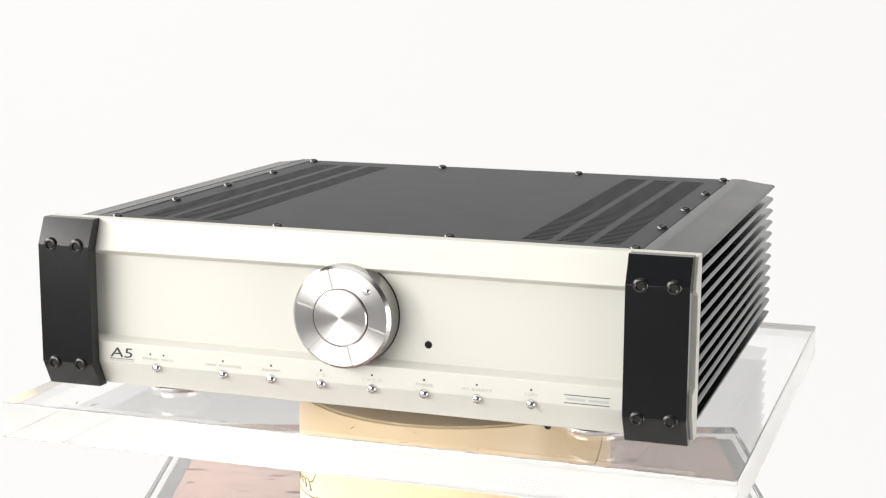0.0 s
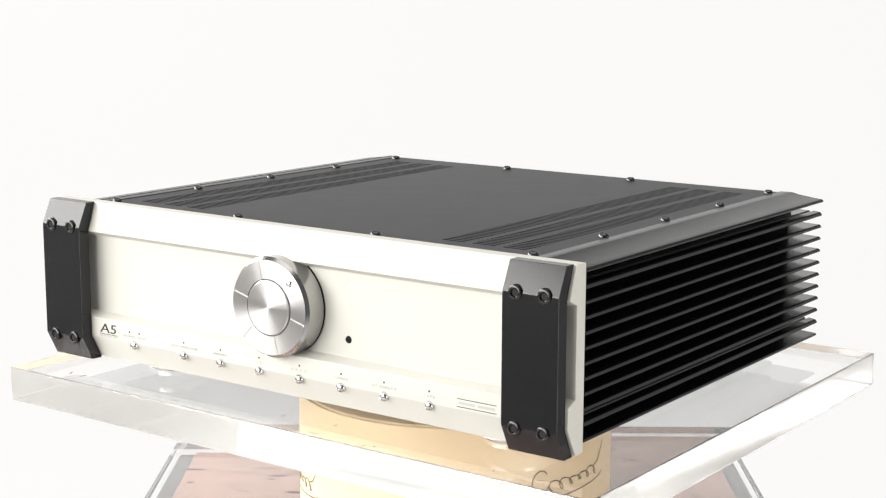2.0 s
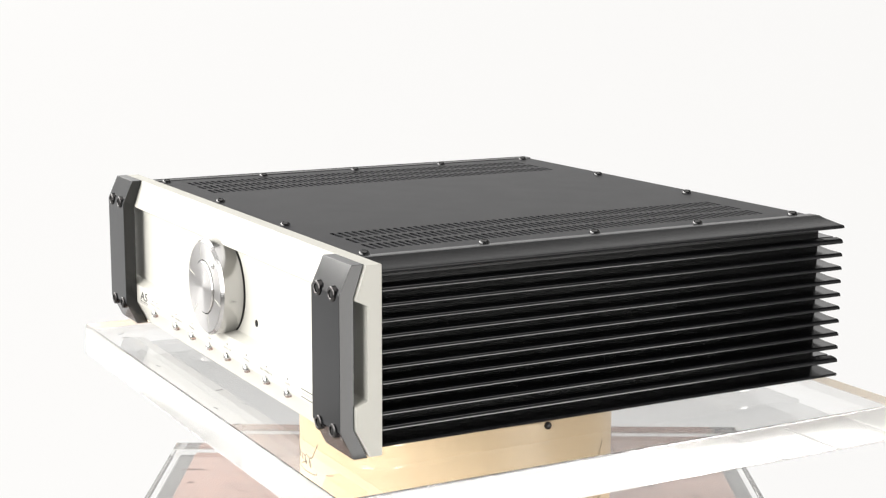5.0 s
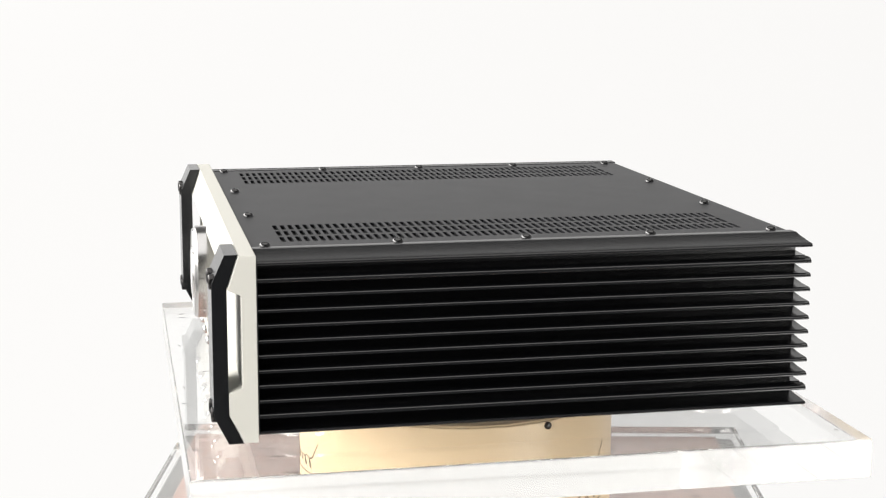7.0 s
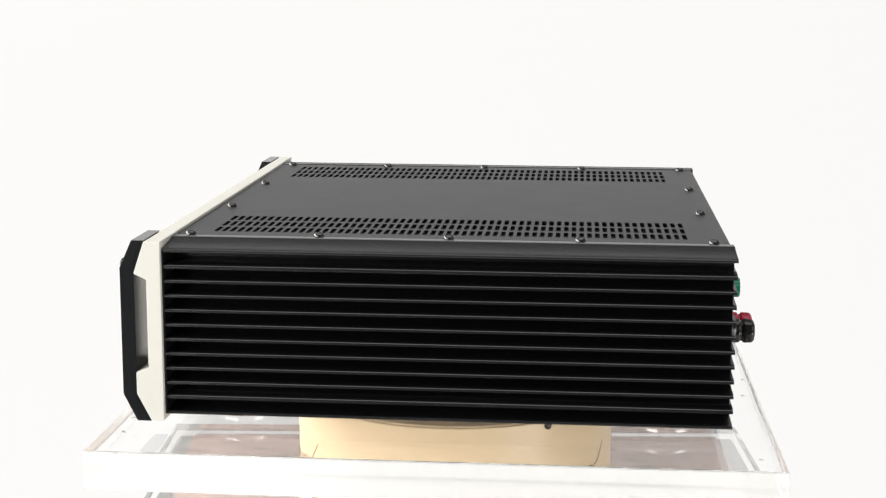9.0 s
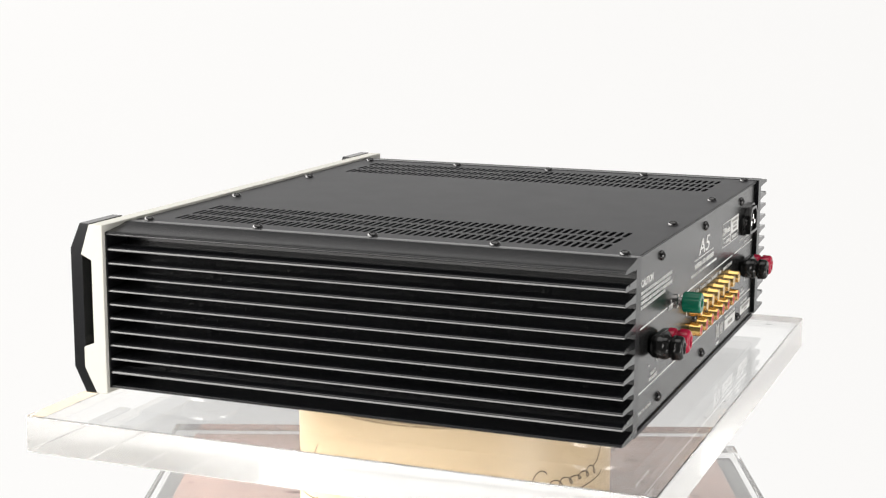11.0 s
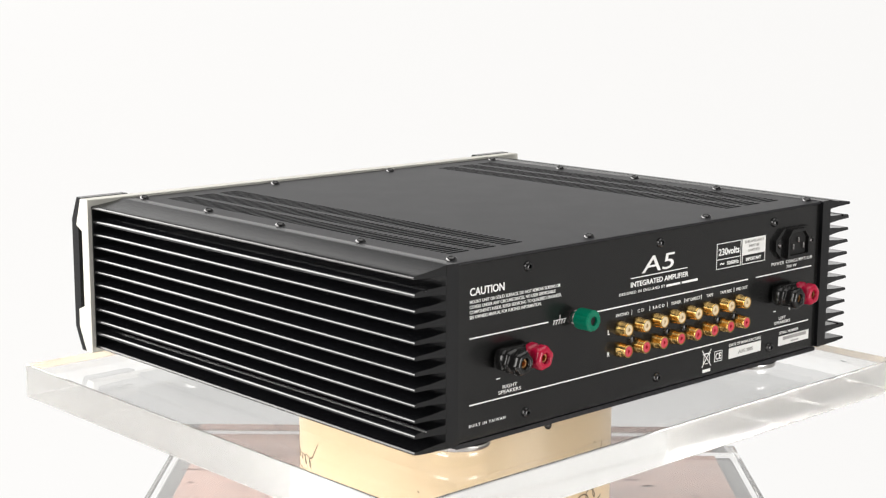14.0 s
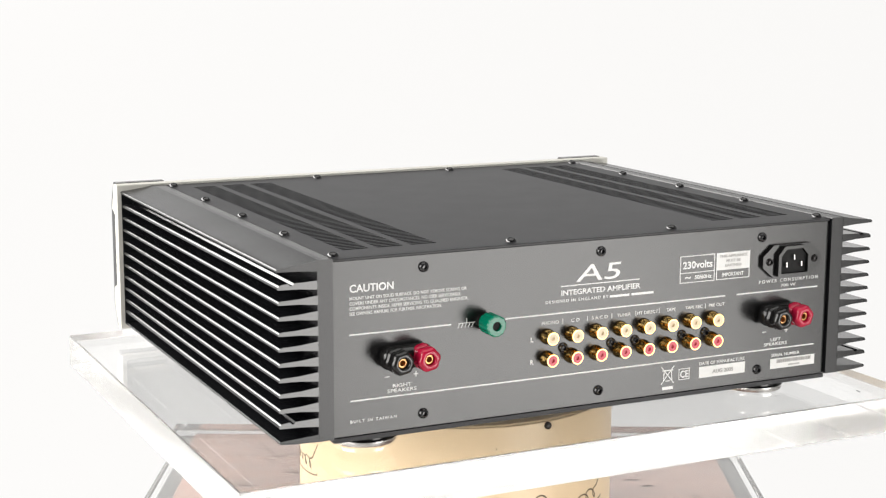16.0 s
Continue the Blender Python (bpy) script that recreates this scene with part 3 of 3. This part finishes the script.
def build_sockets():
    shells = {}
    for row, z in (("ivory", 0.0569), ("red", 0.0426)):
        for k in range(8):
            x = 0.0379 - 0.01806 * k
            shell = [(0.0034, 0.0050), (0.0035, 0.0081), (0.0041, 0.0081), (0.0044, 0.0076), (0.0044, 0.0040), (0.0046, 0.0036), (0.0049, 0.0016), (0.0051, 0.0010), (0.0051, 0.0), (0, 0)]
            s = part("phono_socket", lathe(shell, 24, BACKWARD) if "s" not in shells else shells["s"], GOLD, AMP, "gold-plated phono socket, %s inside" % row, at=(x, REAR_Y, z), smooth=40)
            shells["s"] = s.data
            core = [(0, 0.0066), (0.0013, 0.0066), (0.0014, 0.0078), (0.0034, 0.0078), (0.0034, 0.0050)]
            i = part("insert", lathe(core, 20, BACKWARD) if row not in shells else shells[row], IVORY if row == "ivory" else PINK, s, "%s plastic insert" % row, smooth=40)
            shells[row] = i.data
    head = None
    outline = [(0, 0.0007), (0.0012, 0.0007), (0.0014, 0.0023), (0.0024, 0.0020), (0.0032, 0.0010), (0.0034, 0), (0, 0)]
    spots = [(x, z) for x in (0.1247, -0.0008, -0.1275) for z in (0.1088, 0.0171)]
    spots += [(0.0262, 0.0484), (-0.0097, 0.0480), (-0.0279, 0.0480), (-0.0647, 0.0478), (-0.0832, 0.0478)]
    for x, z in spots:
        ob = part("panel_screw", lathe(outline, 16, BACKWARD) if head is None else head, SCREW, REAR_PANEL, at=(x, REAR_Y, z), smooth=40)
        head = ob.data


build_sockets()


def lobed(outline, m, lobes=6, depth=0.05, turns=48):
    """A turned outline whose wall swells and narrows in even lobes."""
    bm = bmesh.new()
    rows = []
    for r, h in outline:
        row = []
        for i in range(turns):
            a = 2 * math.pi * i / turns
            k = r * (1 + depth * math.cos(lobes * a)) if r > 0.0055 else r
            row.append(bm.verts.new(m @ Vector((k * math.cos(a), k * math.sin(a), h))))
        rows.append(row)
    for p, q in zip(rows, rows[1:]):
        for i in range(turns):
            bm.faces.new((p[i], p[(i + 1) % turns], q[(i + 1) % turns], q[i]))
    bmesh.ops.recalc_face_normals(bm, faces=bm.faces)
    return bm


def build_post(x, z, mat, colour, parent):
    m = at_rear(x, z)
    post = part("binding_post", lobed([(0.0032, 0.0185), (0.0034, 0.0213), (0.0042, 0.0217), (0.0056, 0.0215), (0.0066, 0.0208), (0.0073, 0.0196), (0.0075, 0.0150), (0.0071, 0.0143), (0.0064, 0.0139), (0.0062, 0.0132), (0.0064, 0.0125), (0.0072, 0.0119), (0.0075, 0.0110), (0.0075, 0.0075), (0.0040, 0.0070)], m @ pose(0, 0, 0, 0, 0, 12)), mat, parent, "%s plastic binding post" % colour, smooth=60)
    bmesh_core = lathe([(0, 0.0150), (0.0018, 0.0150), (0.0019, 0.0192), (0.0027, 0.0192), (0.0031, 0.0188), (0.0031, 0.0060)], 20, m)
    part("metal_core", bmesh_core, COPPER, post, "copper-coloured core with a hole", smooth=40)


def build_terminals():
    for x_black, x_red in ((0.1472, 0.1298), (-0.1328, -0.1502)):
        mid = (x_black + x_red) / 2
        bm = boxed(mid - 0.0172, mid + 0.0172, REAR_Y - 0.0005, REAR_Y + 0.0120, 0.0484, 0.0630, 0.0058, 4)
        base = part("terminal_block", bm, BLACK_PLASTIC, AMP, "black twin terminal block", smooth=40)
        build_post(x_black, 0.0555, BLACK_PLASTIC, "black", base)
        build_post(x_red, 0.0560, RED, "red", base)
    m = at_rear(0.0832, 0.0713)
    bm = bmesh.new()
    outline = [(0.0028, 0.0150), (0.0030, 0.0178), (0.0060, 0.0178), (0.0068, 0.0170), (0.0068, 0.0062), (0.0062, 0.0056), (0.0026, 0.0056)]
    earth = part("earth_terminal", lathe([(0, 0.0), (0.0046, 0.0), (0.0046, 0.0018), (0.0030, 0.0024), (0.0030, 0.0060), (0, 0.0060)], 20, m), RING, AMP, "metal earth terminal with green cap", smooth=40)
    turns = 36
    rows = []
    for r, h in outline:
        rows.append([bm.verts.new(m @ Vector(((r - (0.00035 if i % 3 == 0 and r > 0.0059 else 0)) * math.cos(2 * math.pi * i / turns), (r - (0.00035 if i % 3 == 0 and r > 0.0059 else 0)) * math.sin(2 * math.pi * i / turns), h))) for i in range(turns)])
    for p, q in zip(rows, rows[1:]):
        for i in range(turns):
            bm.faces.new((p[i], p[(i + 1) % turns], q[(i + 1) % turns], q[i]))
    bmesh.ops.recalc_face_normals(bm, faces=bm.faces)
    part("cap", bm, GREEN, earth, "ribbed green plastic cap")
    # dark disc painting the shade in the cap's hole
    part("hole", lathe([(0, 0.0160), (0.0029, 0.0160), (0.0029, 0.0150)], 20, m), INNER, earth)


build_terminals()


def prism(points, y0, y1, hole=None):
    """An outline in x and z, drawn out along y, with a hole of as many corners if given."""
    bm = bmesh.new()
    def loop(pts, y):
        return [bm.verts.new((x, y, z)) for x, z in pts]
    n = len(points)
    a, b = loop(points, y0), loop(points, y1)
    for i in range(n):
        bm.faces.new((a[i], a[(i + 1) % n], b[(i + 1) % n], b[i]))
    if hole:
        c, d = loop(hole, y0), loop(hole, y1)
        for i in range(n):
            j = (i + 1) % n
            bm.faces.new((c[j], c[i], d[i], d[j]))
            bm.faces.new((b[i], b[j], d[j], d[i]))
            bm.faces.new((a[j], a[i], c[i], c[j]))
    else:
        bm.faces.new(a[::-1])
        bm.faces.new(b)
    bmesh.ops.recalc_face_normals(bm, faces=bm.faces)
    return bm


def build_inlet():
    cx, cz, k = -0.1512, 0.0918, 0.90
    wide = [(cx + k * x, cz + k * z) for x, z in ((-0.0268, 0.0042), (-0.0268, -0.0042), (-0.0170, -0.0124), (0.0170, -0.0124), (0.0268, -0.0042), (0.0268, 0.0042), (0.0170, 0.0124), (-0.0170, 0.0124))]
    inlet = part("mains_inlet", prism(wide, REAR_Y - 0.0004, REAR_Y + 0.0030), BLACK_PLASTIC, AMP, "black three-pin mains inlet")
    corners = ((-0.0150, 0.0050), (-0.0150, -0.0108), (-0.0140, -0.0116), (0.0140, -0.0116), (0.0150, -0.0108), (0.0150, 0.0050), (0.0092, 0.0116), (-0.0092, 0.0116))
    outer = [(cx + k * x, cz + k * z) for x, z in corners]
    inner = [(cx + k * x * 0.83, cz + k * z * 0.80) for x, z in corners]
    part("shroud", prism(outer, REAR_Y + 0.0030, REAR_Y + 0.0062, inner), BLACK_PLASTIC, inlet)
    part("socket_floor", prism(inner, REAR_Y + 0.0028, REAR_Y + 0.0034), INNER, inlet)
    for x, z in ((0.0062, -0.0024), (-0.0062, -0.0024), (0.0, 0.0024)):
        part("pin", boxed(cx + x - 0.0007, cx + x + 0.0007, REAR_Y + 0.003, REAR_Y + 0.0058, cz + z - 0.0020, cz + z + 0.0020, 0.0004), RING, inlet, "dull metal pin")
    for x in (-0.0190, 0.0190):
        part("screw", lathe([(0, 0.0036), (0.0010, 0.0036), (0.0012, 0.0044), (0.0024, 0.0038), (0.0027, 0.0030), (0, 0.0030)], 16, at_rear(cx + x, cz)), BOLT, inlet, smooth=40)


build_inlet()

# ---- flowing brown mark on the drum ----


def sweep(points, radius, sides=6):
    bm = bmesh.new()
    rings = []
    for i, p in enumerate(points):
        a, b = points[max(i - 1, 0)], points[min(i + 1, len(points) - 1)]
        along = (b - a).normalized()
        out = Vector((p.x, p.y, 0)).normalized()
        across = along.cross(out).normalized()
        rings.append([bm.verts.new(p + radius * (math.cos(2 * math.pi * k / sides) * across + 0.4 * math.sin(2 * math.pi * k / sides) * out)) for k in range(sides)])
    for p, q in zip(rings, rings[1:]):
        for k in range(sides):
            bm.faces.new((p[k], p[(k + 1) % sides], q[(k + 1) % sides], q[k]))
    bmesh.ops.recalc_face_normals(bm, faces=bm.faces)
    return bm


def build_script(start, end):
    """A looping line and a flourish beneath it, laid round the drum between two bearings."""
    def on_drum(u, z):
        a = radians(start + (end - start) * u)
        return Vector(((DRUM_R + 0.0001) * math.sin(a), -(DRUM_R + 0.0001) * math.cos(a), z - 0.0035 * (1 - u) - PLINTH_TOP))
    line = []
    base = -0.0885
    for i in range(31):          # tall opening bow
        a = radians(40 + 290 * i / 30)
        line.append(on_drum(0.10 + 0.085 * math.cos(a), base + 0.0085 + 0.0085 * math.sin(a)))
    for i in range(181):         # a row of small loops
        u = i / 180
        a = 2 * math.pi * 5.5 * u
        line.append(on_drum(0.20 + 0.66 * u - 0.045 * math.sin(a - 0.5), base + 0.0042 - (0.0030 + 0.0010 * math.sin(9 * u)) * math.cos(a)))
    for i in range(1, 21):       # rising last stroke
        u = i / 20
        line.append(on_drum(0.86 + 0.12 * u, base + 0.0080 + 0.0125 * u))
    part("script_line", sweep(line, 0.0005), SCRIPT, DRUM, "flowing brown line")
    under = [on_drum(0.95 + 0.05 * math.sin(math.pi * u) - 0.75 * u * u, base - 0.0015 - 0.0035 * math.sin(1.57 * u) ) for u in [i / 40 for i in range(41)]]
    part("script_line", sweep(under, 0.0005), SCRIPT, DRUM, "flowing brown line")


build_script(26.5, 66)
build_script(-95.5, -56)

# ---- turning ----


def motions():
    """The amplifier turns with its slab at a steady 8.4 degrees a second."""
    turns = [(0.5 * k, -18.604 - 8.4358 * 0.5 * k) for k in range(33)]
    walk(AMP, [(t, pose(0, 0, 0, 0, 0, a) @ pose(-0.0115, 0, 0)) for t, a in turns])
    walk(SLAB, [(t, pose(0, 0, 0, 0, 0, a)) for t, a in turns])


motions()
